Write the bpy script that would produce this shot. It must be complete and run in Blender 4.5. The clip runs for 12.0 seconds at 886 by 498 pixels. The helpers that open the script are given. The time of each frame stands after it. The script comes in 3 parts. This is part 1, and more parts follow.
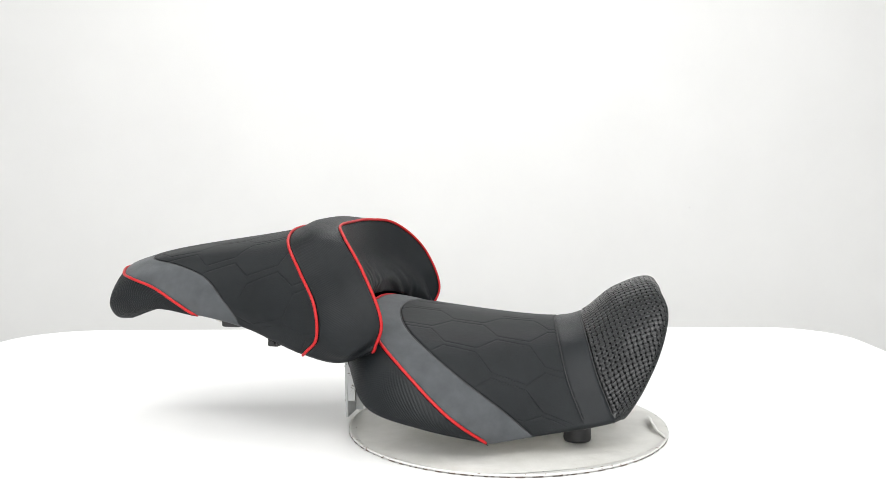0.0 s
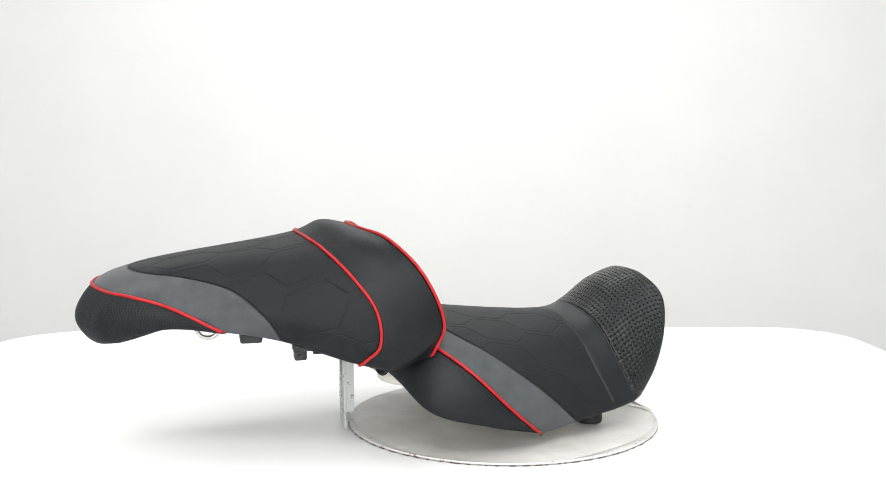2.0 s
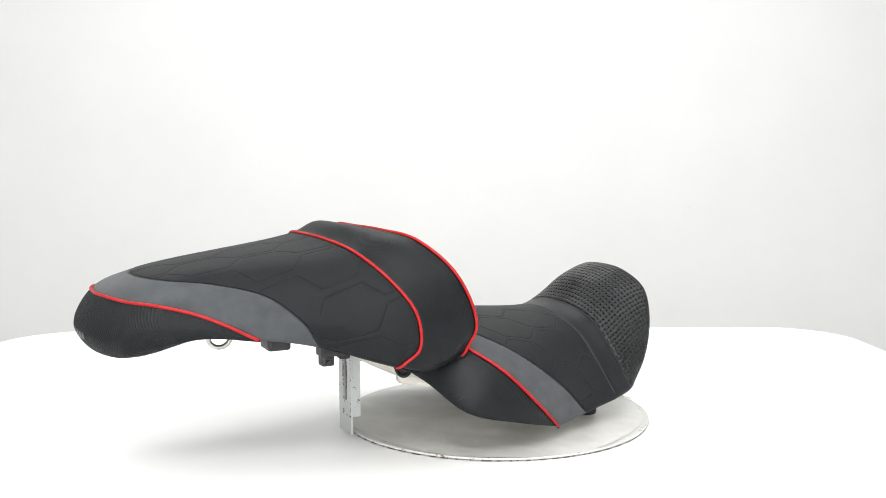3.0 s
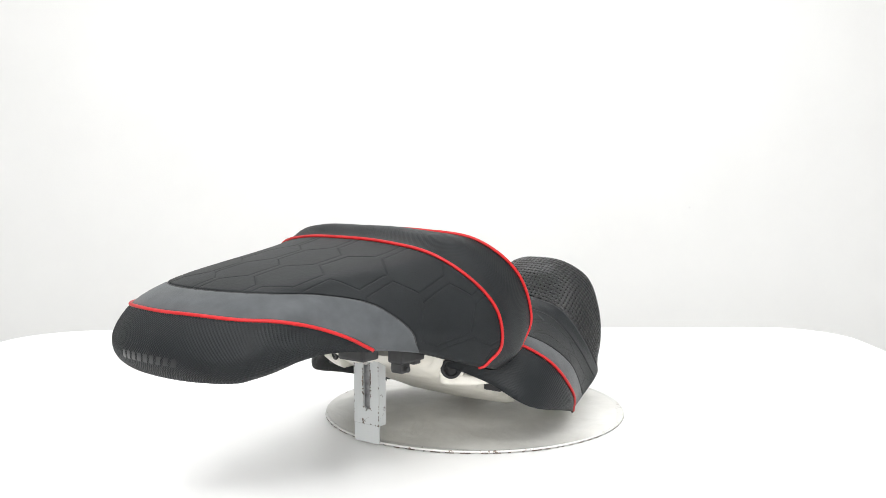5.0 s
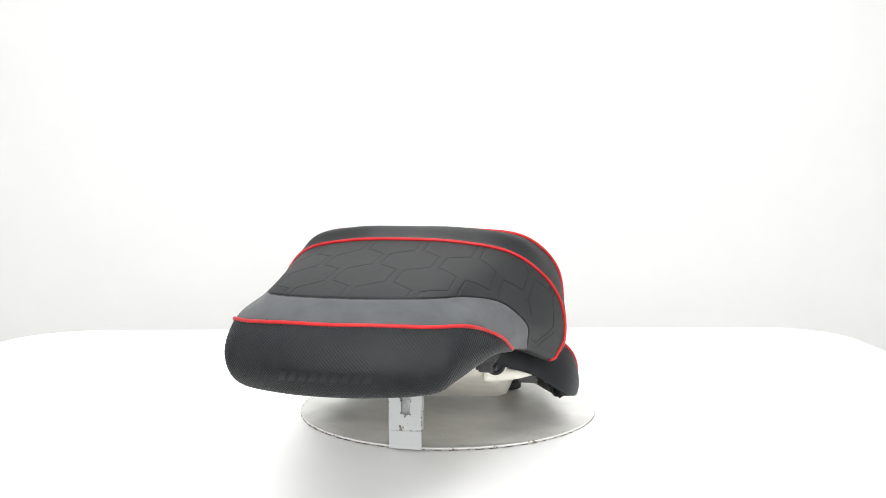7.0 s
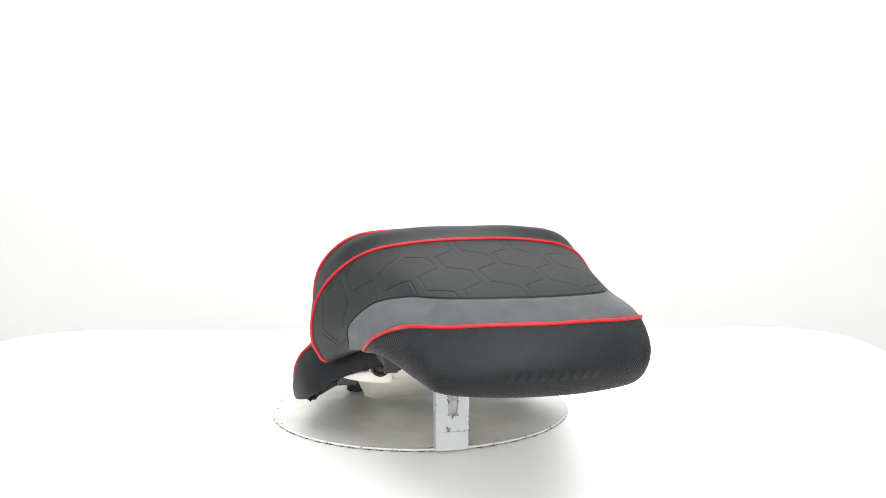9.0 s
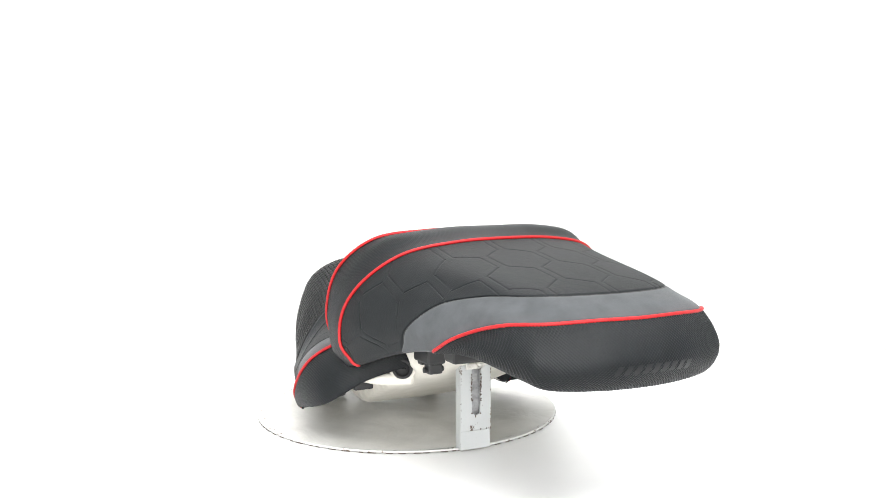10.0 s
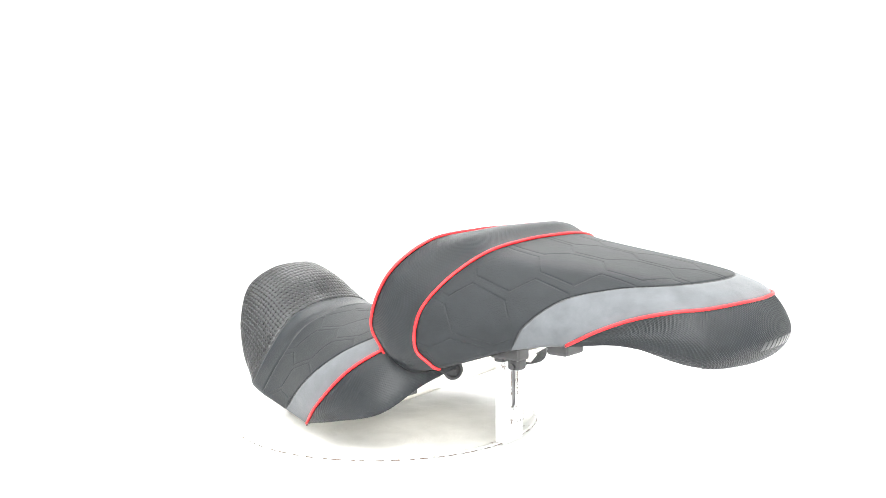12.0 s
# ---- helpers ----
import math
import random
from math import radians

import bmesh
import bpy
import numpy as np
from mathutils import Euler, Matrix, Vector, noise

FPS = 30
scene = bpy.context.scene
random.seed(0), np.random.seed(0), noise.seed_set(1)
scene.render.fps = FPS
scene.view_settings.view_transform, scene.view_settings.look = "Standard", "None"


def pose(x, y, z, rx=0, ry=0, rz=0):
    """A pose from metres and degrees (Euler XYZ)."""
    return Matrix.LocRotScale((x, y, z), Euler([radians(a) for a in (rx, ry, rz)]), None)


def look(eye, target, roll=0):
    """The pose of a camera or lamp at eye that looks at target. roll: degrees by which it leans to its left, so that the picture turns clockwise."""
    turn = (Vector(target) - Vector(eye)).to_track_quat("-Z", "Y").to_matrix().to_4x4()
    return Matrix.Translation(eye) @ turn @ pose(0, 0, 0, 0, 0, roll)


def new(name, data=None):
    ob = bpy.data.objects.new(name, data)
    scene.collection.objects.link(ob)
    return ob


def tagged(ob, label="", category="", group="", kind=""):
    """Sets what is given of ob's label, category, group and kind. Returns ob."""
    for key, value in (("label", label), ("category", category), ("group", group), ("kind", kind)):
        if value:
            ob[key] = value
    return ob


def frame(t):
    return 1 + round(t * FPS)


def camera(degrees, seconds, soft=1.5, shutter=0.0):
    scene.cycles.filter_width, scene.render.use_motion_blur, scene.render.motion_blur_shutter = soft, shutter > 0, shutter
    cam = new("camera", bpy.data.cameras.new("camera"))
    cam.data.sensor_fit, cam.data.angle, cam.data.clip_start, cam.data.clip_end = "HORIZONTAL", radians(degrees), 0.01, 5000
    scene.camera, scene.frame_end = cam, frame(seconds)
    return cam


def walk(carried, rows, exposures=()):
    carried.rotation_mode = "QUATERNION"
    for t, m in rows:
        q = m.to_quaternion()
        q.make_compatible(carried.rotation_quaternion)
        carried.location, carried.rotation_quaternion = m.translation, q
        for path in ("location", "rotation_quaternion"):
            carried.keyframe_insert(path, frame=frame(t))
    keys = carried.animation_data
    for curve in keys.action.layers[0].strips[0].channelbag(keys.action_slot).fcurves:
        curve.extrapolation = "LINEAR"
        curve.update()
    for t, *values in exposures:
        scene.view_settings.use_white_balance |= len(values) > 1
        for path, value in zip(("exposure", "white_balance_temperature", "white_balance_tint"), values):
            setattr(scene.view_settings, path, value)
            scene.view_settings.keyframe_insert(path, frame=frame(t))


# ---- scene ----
cam = camera(51.09, 12.0, soft=0.6)
EYE = pose(0, -1.32, 0.3762, 90 - 5.24, 0.26, -0.27)
EXPOSURES = [(0, -0.02), (3.2, 0.02), (5.5, 0.15), (7.2, 0.19), (9.5, 0.38), (10.5, 0.8), (11.2, 1.27), (12, 1.67)]
walk(cam, [(0, EYE), (12, EYE)], EXPOSURES)

# ---- light: a white photo corner under three ceiling softboxes, a front one and an added wide low fill ----
world = bpy.data.worlds.new("room_air")
scene.world = world
world.use_nodes = True
world.node_tree.nodes["Background"].inputs[0].default_value = (0.9, 0.95, 1, 1)
world.node_tree.nodes["Background"].inputs[1].default_value = 0.05


def area_light(x, y, z, target, width, depth, power):
    data = bpy.data.lights.new("unseen_area_light", "AREA")
    data.shape, data.size, data.size_y, data.energy = "RECTANGLE", width, depth, power
    data.color = (1.0, 1.0, 0.995)
    ob = new("unseen_area_light", data)
    ob.matrix_world = look((x, y, z), target)
    return ob


area_light(-1.2, -0.4, 2.12, (-0.4, -0.1, 0), 1.9, 2.6, 33)
area_light(1.2, -0.4, 2.12, (0.4, -0.1, 0), 1.9, 2.6, 33)
area_light(0, 1.15, 2.18, (0, 1.75, 0.2), 1.3, 0.8, 25)
area_light(0.2, -1.95, 2.05, (0, 0, 0.1), 1.5, 0.6, 34)
# added fill, low and wide, to lighten the shadows under the seats
area_light(0, -2.7, 0.85, (0, 0, 0.1), 3.0, 1.4, 66)


# ---- materials ----
def material(name, colour, rough=0.5, metal=0.0, spec=0.5):
    m = bpy.data.materials.new(name)
    m.use_nodes = True
    b = m.node_tree.nodes["Principled BSDF"]
    b.inputs["Base Color"].default_value = (*colour, 1)
    b.inputs["Roughness"].default_value = rough
    b.inputs["Metallic"].default_value = metal
    b.inputs["Specular IOR Level"].default_value = spec
    return m, m.node_tree, b


def node(tree, kind, **inputs):
    n = tree.nodes.new(kind)
    for key, value in inputs.items():
        n.inputs[key.replace("_", " ")].default_value = value
    return n


def mottled(tree, b, dark, light, scale, detail=6, coord="Object"):
    """Colour varying between two tones, at one scale of noise."""
    tc = node(tree, "ShaderNodeTexCoord")
    n = node(tree, "ShaderNodeTexNoise", Scale=scale, Detail=detail, Roughness=0.6)
    ramp = node(tree, "ShaderNodeValToRGB")
    ramp.color_ramp.elements[0].position, ramp.color_ramp.elements[1].position = 0.3, 0.7
    ramp.color_ramp.elements[0].color, ramp.color_ramp.elements[1].color = (*dark, 1), (*light, 1)
    tree.links.new(tc.outputs[coord], n.inputs["Vector"])
    tree.links.new(n.outputs["Fac"], ramp.inputs[0])
    tree.links.new(ramp.outputs[0], b.inputs["Base Color"])
    return tc


def relief(tree, b, height, strength, distance, before=None):
    n = node(tree, "ShaderNodeBump", Strength=strength, Distance=distance)
    tree.links.new(height, n.inputs["Height"])
    if before:
        tree.links.new(before.outputs[0], n.inputs["Normal"])
    tree.links.new(n.outputs[0], b.inputs["Normal"])
    return n


def sheen(b, amount, rough=0.4):
    b.inputs["Sheen Weight"].default_value = amount
    b.inputs["Sheen Roughness"].default_value = rough


def leather(name, dark, light, rough, grain=700, strength=0.35):
    """Vinyl with a fine pebble grain."""
    m, tree, b = material(name, dark, rough)
    tc = mottled(tree, b, dark, light, 25)
    v = node(tree, "ShaderNodeTexVoronoi", Scale=grain)
    tree.links.new(tc.outputs["Object"], v.inputs["Vector"])
    first = relief(tree, b, v.outputs["Distance"], strength, 0.0006)
    n = node(tree, "ShaderNodeTexNoise", Scale=60.0, Detail=4.0)
    tree.links.new(tc.outputs["Object"], n.inputs["Vector"])
    relief(tree, b, n.outputs["Fac"], 0.05, 0.002, first)
    return m


BLACK_SMOOTH = leather("black_smooth_vinyl", (0.0056, 0.007, 0.0082), (0.0084, 0.0103, 0.0119), 0.42)
BLACK_QUILT = leather("black_grained_vinyl", (0.0053, 0.0066, 0.0076), (0.008, 0.0098, 0.0111), 0.58, 520, 0.36)
BLACK_STUD = leather("black_studded_vinyl", (0.0051, 0.0064, 0.0074), (0.0077, 0.0094, 0.0108), 0.42, 1100, 0.1)
BLACK_WEAVE = leather("black_woven_vinyl", (0.0026, 0.0031, 0.0036), (0.0044, 0.0052, 0.0058), 0.24, 900, 0.05)
BLACK_WEAVE.node_tree.nodes["Principled BSDF"].inputs["Specular IOR Level"].default_value = 0.36
for m in (BLACK_SMOOTH, BLACK_QUILT, BLACK_STUD):
    sheen(m.node_tree.nodes["Principled BSDF"], 0.0 if m is BLACK_STUD else 0.02)
    m.node_tree.nodes["Principled BSDF"].inputs["Specular IOR Level"].default_value = 0.2

SUEDE, tree, b = material("grey_suede", (0.06, 0.062, 0.066), 0.85, 0, 0.25)
tc = mottled(tree, b, (0.047, 0.051, 0.055), (0.070, 0.075, 0.080), 42, 9)
n = node(tree, "ShaderNodeTexNoise", Scale=900.0, Detail=3.0)
tree.links.new(tc.outputs["Object"], n.inputs["Vector"])
relief(tree, b, n.outputs["Fac"], 0.3, 0.0006)
sheen(b, 0.12)

MARK, tree, b = material("pressed_black_mark", (0.006, 0.007, 0.008), 0.28, 0, 0.3)
mottled(tree, b, (0.005, 0.006, 0.007), (0.008, 0.009, 0.010), 80)
RED, tree, b = material("red_piping_vinyl", (0.42, 0.008, 0.01), 0.5, 0, 0.3)
mottled(tree, b, (0.32, 0.006, 0.008), (0.42, 0.011, 0.013), 120)

BLACK_PLASTIC, tree, b = material("black_moulded_plastic", (0.015, 0.015, 0.016), 0.5)
mottled(tree, b, (0.012, 0.012, 0.013), (0.022, 0.022, 0.023), 60)
RUBBER, tree, b = material("black_rubber", (0.008, 0.008, 0.009), 0.6)
mottled(tree, b, (0.006, 0.006, 0.007), (0.012, 0.012, 0.013), 90)
CREAM, tree, b = material("cream_moulded_plastic", (0.72, 0.69, 0.62), 0.42)
mottled(tree, b, (0.62, 0.595, 0.53), (0.75, 0.725, 0.665), 30)
STEEL, tree, b = material("zinc_steel", (0.6, 0.59, 0.56), 0.32, 1.0)
mottled(tree, b, (0.5, 0.48, 0.44), (0.7, 0.69, 0.67), 150)


def painted(name, colour, wear, threshold, scale=70.0):
    """White paint chipped through to rusty steel."""
    m, tree, b = material(name, colour, 0.4)
    tc = node(tree, "ShaderNodeTexCoord")
    n = node(tree, "ShaderNodeTexNoise", Scale=scale, Detail=8.0, Roughness=0.7)
    tree.links.new(tc.outputs["Object"], n.inputs["Vector"])
    ramp = node(tree, "ShaderNodeValToRGB")
    e = ramp.color_ramp.elements
    e[0].position, e[1].position = threshold, threshold + 0.02
    e[0].color, e[1].color = (*colour, 1), (*wear, 1)
    tree.links.new(n.outputs["Fac"], ramp.inputs[0])
    tree.links.new(ramp.outputs[0], b.inputs["Base Color"])
    relief(tree, b, n.outputs["Fac"], 0.15, 0.001)
    return m


BARE, tree, b = material("scuffed_bare_steel", (0.3, 0.3, 0.31), 0.5, 0.6)
mottled(tree, b, (0.2, 0.2, 0.2), (0.45, 0.45, 0.46), 90)
RUST, tree, b = material("brown_rust", (0.07, 0.045, 0.035), 0.85)
mottled(tree, b, (0.04, 0.028, 0.022), (0.12, 0.075, 0.055), 200)
PAINT = painted("chipped_white_paint", (0.46, 0.475, 0.475), (0.09, 0.06, 0.045), 0.615)
RIM_PAINT = painted("worn_rim_paint", (0.56, 0.56, 0.54), (0.15, 0.11, 0.085), 0.60, 130.0)

FILM, tree, b = material("white_wrinkled_film", (0.78, 0.775, 0.75), 0.38)
tc = mottled(tree, b, (0.51, 0.505, 0.475), (0.65, 0.645, 0.62), 14)
n = node(tree, "ShaderNodeTexNoise", Scale=13.0, Detail=5.0, Distortion=0.8)
tree.links.new(tc.outputs["Object"], n.inputs["Vector"])
relief(tree, b, n.outputs["Fac"], 0.6, 0.006)

TABLE_WHITE, tree, b = material("white_laminate", (0.82, 0.82, 0.815), 0.35)
mottled(tree, b, (0.85, 0.85, 0.845), (0.88, 0.88, 0.875), 6)
WALL_WHITE, tree, b = material("white_wall_paint", (0.8, 0.8, 0.795), 0.9)
tc = mottled(tree, b, (0.705, 0.705, 0.70), (0.735, 0.735, 0.73), 2.5)
n = node(tree, "ShaderNodeTexNoise", Scale=180.0, Detail=3.0)
tree.links.new(tc.outputs["Object"], n.inputs["Vector"])
relief(tree, b, n.outputs["Fac"], 0.1, 0.002)
FLOOR_GREY, tree, b = material("grey_floor", (0.45, 0.45, 0.44), 0.6)
mottled(tree, b, (0.4, 0.4, 0.39), (0.5, 0.5, 0.49), 4)
SPECK, tree, b = material("dark_wall_mark", (0.25, 0.24, 0.23), 0.9)


# ---- mesh helpers ----
def link(name, bm, mat, parent=None, label="", smooth=True):
    me = bpy.data.meshes.new(name)
    bm.normal_update()
    bm.to_mesh(me)
    bm.free()
    me.materials.append(mat)
    if smooth:
        me.polygons.foreach_set("use_smooth", [True] * len(me.polygons))
    ob = new(name, me)
    ob.parent = parent
    if label:
        ob["label"] = label
    return ob


def part(name, bm, mat, parent, label="", smooth=True):
    return link(name, bm, mat, parent, label, smooth)


def box(bm, x0, x1, y0, y1, z0, z1, bevel=0.0):
    made = bmesh.ops.create_cube(bm, size=1)["verts"]
    for v in made:
        v.co = Vector((x0 + (v.co.x + 0.5) * (x1 - x0), y0 + (v.co.y + 0.5) * (y1 - y0), z0 + (v.co.z + 0.5) * (z1 - z0)))
    if bevel:
        edges = list({e for v in made for e in v.link_edges})
        bmesh.ops.bevel(bm, geom=edges, offset=bevel, segments=2, affect="EDGES", profile=0.6)
    return bm


def rod(bm, centre, radius, length, axis="Z", segments=32, top=None, bevel=0.0):
    turn = {"Z": Matrix(), "X": Matrix.Rotation(math.pi / 2, 4, "Y"), "Y": Matrix.Rotation(math.pi / 2, 4, "X")}[axis]
    made = bmesh.ops.create_cone(bm, cap_ends=True, segments=segments, radius1=radius, radius2=radius if top is None else top,
                                 depth=length, matrix=Matrix.Translation(centre) @ turn)["verts"]
    if bevel:
        edges = [e for e in {e for v in made for e in v.link_edges} if any(len(f.verts) > 4 for f in e.link_faces)]
        bmesh.ops.bevel(bm, geom=edges, offset=bevel, segments=2, affect="EDGES", profile=0.6)
    return bm


def tube(bm, points, radius, sides=10, closed=False):
    """A round cord along a line of points."""
    P = np.asarray(points, float)
    n = len(P)
    T = np.roll(P, -1, 0) - np.roll(P, 1, 0) if closed else np.gradient(P, axis=0)
    rings = []
    up = Vector((0, 0, 1))
    for i in range(n):
        t = Vector(T[i]).normalized()
        side = t.cross(up)
        if side.length < 0.05:
            side = t.cross(Vector((1, 0, 0)))
        side.normalize()
        high = side.cross(t)
        rings.append([bm.verts.new(Vector(P[i]) + radius * (math.cos(a) * side + math.sin(a) * high))
                      for a in (2 * math.pi * k / sides for k in range(sides))])
        up = high
    for i in range(n if closed else n - 1):
        a, c = rings[i], rings[(i + 1) % n]
        for k in range(sides):
            bm.faces.new((a[k], a[(k + 1) % sides], c[(k + 1) % sides], c[k]))
    if not closed:
        bm.faces.new(rings[0][::-1])
        bm.faces.new(rings[-1])
    return bm


def catmull(p0, p1, p2, p3, u):
    u = np.asarray(u)[:, None]
    return 0.5 * (2 * p1 + (p2 - p0) * u + (2 * p0 - 5 * p1 + 4 * p2 - p3) * u**2 + (3 * p1 - p0 - 3 * p2 + p3) * u**3)


FLIP = np.array([1.0, -1.0, 1.0])


def rib(points, count):
    """A cross line of a seat, mirrored about its middle: count points, evenly spaced from one lower edge over the top to the other."""
    c = np.array(points, float)
    c = np.vstack([c[1] * FLIP, c, 2 * c[-1] - c[-2]])
    fine = np.vstack([catmull(*c[i:i + 4], np.linspace(0, 1, 24, endpoint=False)) for i in range(len(c) - 3)] + [c[-2:-1]])
    s = np.r_[0, np.cumsum(np.linalg.norm(np.diff(fine, axis=0), axis=1))]
    half = count // 2
    even = np.stack([np.interp(np.linspace(0, s[-1], half + 1), s, fine[:, k]) for k in range(3)], 1)
    return np.vstack([(even * FLIP)[:0:-1], even])


class Shell:
    """The upholstered surface of a seat: a smooth skin over its ribs."""

    def __init__(self, ribs):
        self.ribs = ribs

    def rows(self, us, count):
        R = np.stack([rib(r, count) for r in self.ribs])
        R = np.concatenate([2 * R[:1] - R[1:2], R, 2 * R[-1:] - R[-2:-1]])
        out = []
        for u in us:
            k = min(int(u), len(self.ribs) - 2)
            f = u - k
            p0, p1, p2, p3 = R[k:k + 4]
            d0 = np.linalg.norm(p1 - p0, axis=1, keepdims=True) ** 0.5 + 1e-4
            d1 = np.linalg.norm(p2 - p1, axis=1, keepdims=True) ** 0.5 + 1e-4
            d2 = np.linalg.norm(p3 - p2, axis=1, keepdims=True) ** 0.5 + 1e-4
            m1 = ((p1 - p0) / d0 - (p2 - p0) / (d0 + d1) + (p2 - p1) / d1) * d1
            m2 = ((p2 - p1) / d1 - (p3 - p1) / (d1 + d2) + (p3 - p2) / d2) * d1
            out.append((2 * f**3 - 3 * f**2 + 1) * p1 + (f**3 - 2 * f**2 + f) * m1 + (3 * f**2 - 2 * f**3) * p2 + (f**3 - f**2) * m2)
        return np.stack(out)


def grid_normals(P):
    a, c = np.gradient(P, axis=0), np.gradient(P, axis=1)
    n = np.cross(a, c)
    return n / (np.linalg.norm(n, axis=2, keepdims=True) + 1e-9)


def rolled(P, smooth, a, b, N, radius, steps=8):
    """Turns both lower edges of a panel under in a soft roll of that radius."""
    sides = []
    for flip in (False, True):
        Q, M, base = (P[:, ::-1], N[:, ::-1], smooth[:, ::-1]) if flip else (P, N, smooth)
        down = base[:, 0] - base[:, max(2, base.shape[1] // 80)]
        down /= np.linalg.norm(down, axis=1, keepdims=True) + 1e-9
        inward = -M[:, 4]
        inward[:, 1] = -np.sign(Q[:, 4, 1]) * np.abs(inward[:, 1])
        reach = np.linalg.norm(Q - Q[:, :1], axis=2)
        Q = Q - down[:, None] * (radius * np.exp(-(reach / (0.012 + 2 * radius)) ** 2))[..., None]
        arc = [Q[:, 0] + radius * (math.sin(t) * down + (1 - math.cos(t)) * inward) for t in np.linspace(0, 3.3, steps + 1)[1:]]
        P = Q[:, ::-1] if flip else Q
        sides.append(np.stack(arc, 1))
    P = np.concatenate([sides[0][:, ::-1], P, sides[1]], 1)
    ease = np.arange(1, steps + 1) * radius * 3.3 / steps
    a = np.concatenate([a[:, :1] - ease[::-1], a, a[:, -1:] + ease], 1)
    b, N = (np.concatenate([np.repeat(k[:, :1], steps, 1), k, np.repeat(k[:, -1:], steps, 1)], 1) for k in (b, N))
    return P, a, b, N


def panel(name, shell, u0, u1, rows, count, mat, parent, label, height=None, layout="plan", tuck=(0.0019, 0.0019), roll=0.0):
    """One sewn panel of a shell. Its edges tuck into the seams; height gives a pressed pattern from the lateral and lengthwise distances in metres."""
    f = np.linspace(0, 1, rows)
    f = np.sort(np.r_[f, 0.004, 0.009, 0.016, 0.026, 0.974, 0.984, 0.991, 0.996])
    P = shell.rows(u0 + (u1 - u0) * f, count)
    N = grid_normals(P)
    if N[len(N) // 2, count // 2, 2] < -0.2 or (abs(N[len(N) // 2, count // 2, 2]) <= 0.2 and N[len(N) // 2, count // 2, 0] * np.sign(P[len(N) // 2, count // 2, 0]) < 0):
        N = -N
    mid = P.shape[1] // 2
    step = np.diff(P, axis=1)
    if layout == "wall":
        lateral = np.concatenate([np.zeros((len(P), 1)), np.cumsum(np.hypot(step[..., 0], step[..., 1]), 1)], 1)
        b = P[..., 2]
    elif layout == "plan":
        lateral = np.concatenate([np.zeros((len(P), 1)), np.cumsum(np.hypot(step[..., 1], step[..., 2]), 1)], 1)
        b = P[..., 0]
    else:
        lateral = np.concatenate([np.zeros((len(P), 1)), np.cumsum(np.linalg.norm(step, axis=2), 1)], 1)
        b = np.concatenate([np.zeros((1, P.shape[1])), np.cumsum(np.linalg.norm(np.diff(P, axis=0), axis=2), 0)], 0)
    a = lateral - lateral[:, mid:mid + 1]
    run = np.concatenate([np.zeros((1, P.shape[1])), np.cumsum(np.linalg.norm(np.diff(P, axis=0), axis=2), 0)], 0)
    d = -tuck[0] * np.exp(-(run / 0.0019) ** 2) - tuck[1] * np.exp(-((run[-1:] - run) / 0.0019) ** 2)
    if height is not None:
        d = d + height(a, b) * (np.clip(run[-1:] / 0.03, 0, 1) if tuck[0] == 0 else 1)
    if roll:
        d = d * (0.15 + 0.85 * np.clip(np.minimum(np.arange(count), np.arange(count)[::-1]) / (0.02 * count), 0, 1))
    smooth = P
    P = P + N * d[..., None]
    if roll:
        P, a, b, N = rolled(P, smooth, a, b, N, roll)
        mid = P.shape[1] // 2
    r, c = P.shape[:2]
    me = bpy.data.meshes.new(name)
    idx = np.arange(r * c).reshape(r, c)
    faces = np.stack([idx[:-1, :-1], idx[:-1, 1:], idx[1:, 1:], idx[1:, :-1]], -1).reshape(-1, 4)
    n0 = np.cross(P[r // 2 + 1, mid] - P[r // 2, mid], P[r // 2, mid + 1] - P[r // 2, mid])
    if np.dot(n0, N[r // 2, mid]) > 0:
        faces = faces[:, ::-1]
    me.from_pydata(P.reshape(-1, 3).tolist(), [], faces.tolist())
    uv = me.uv_layers.new(name="UVMap")
    flat = np.stack([a, b], -1).reshape(-1, 2)[faces.ravel()]
    uv.data.foreach_set("uv", flat.ravel())
    me.materials.append(mat)
    me.polygons.foreach_set("use_smooth", [True] * len(me.polygons))
    ob = new(name, me)
    ob.parent = parent
    if label:
        ob["label"] = label
    return ob


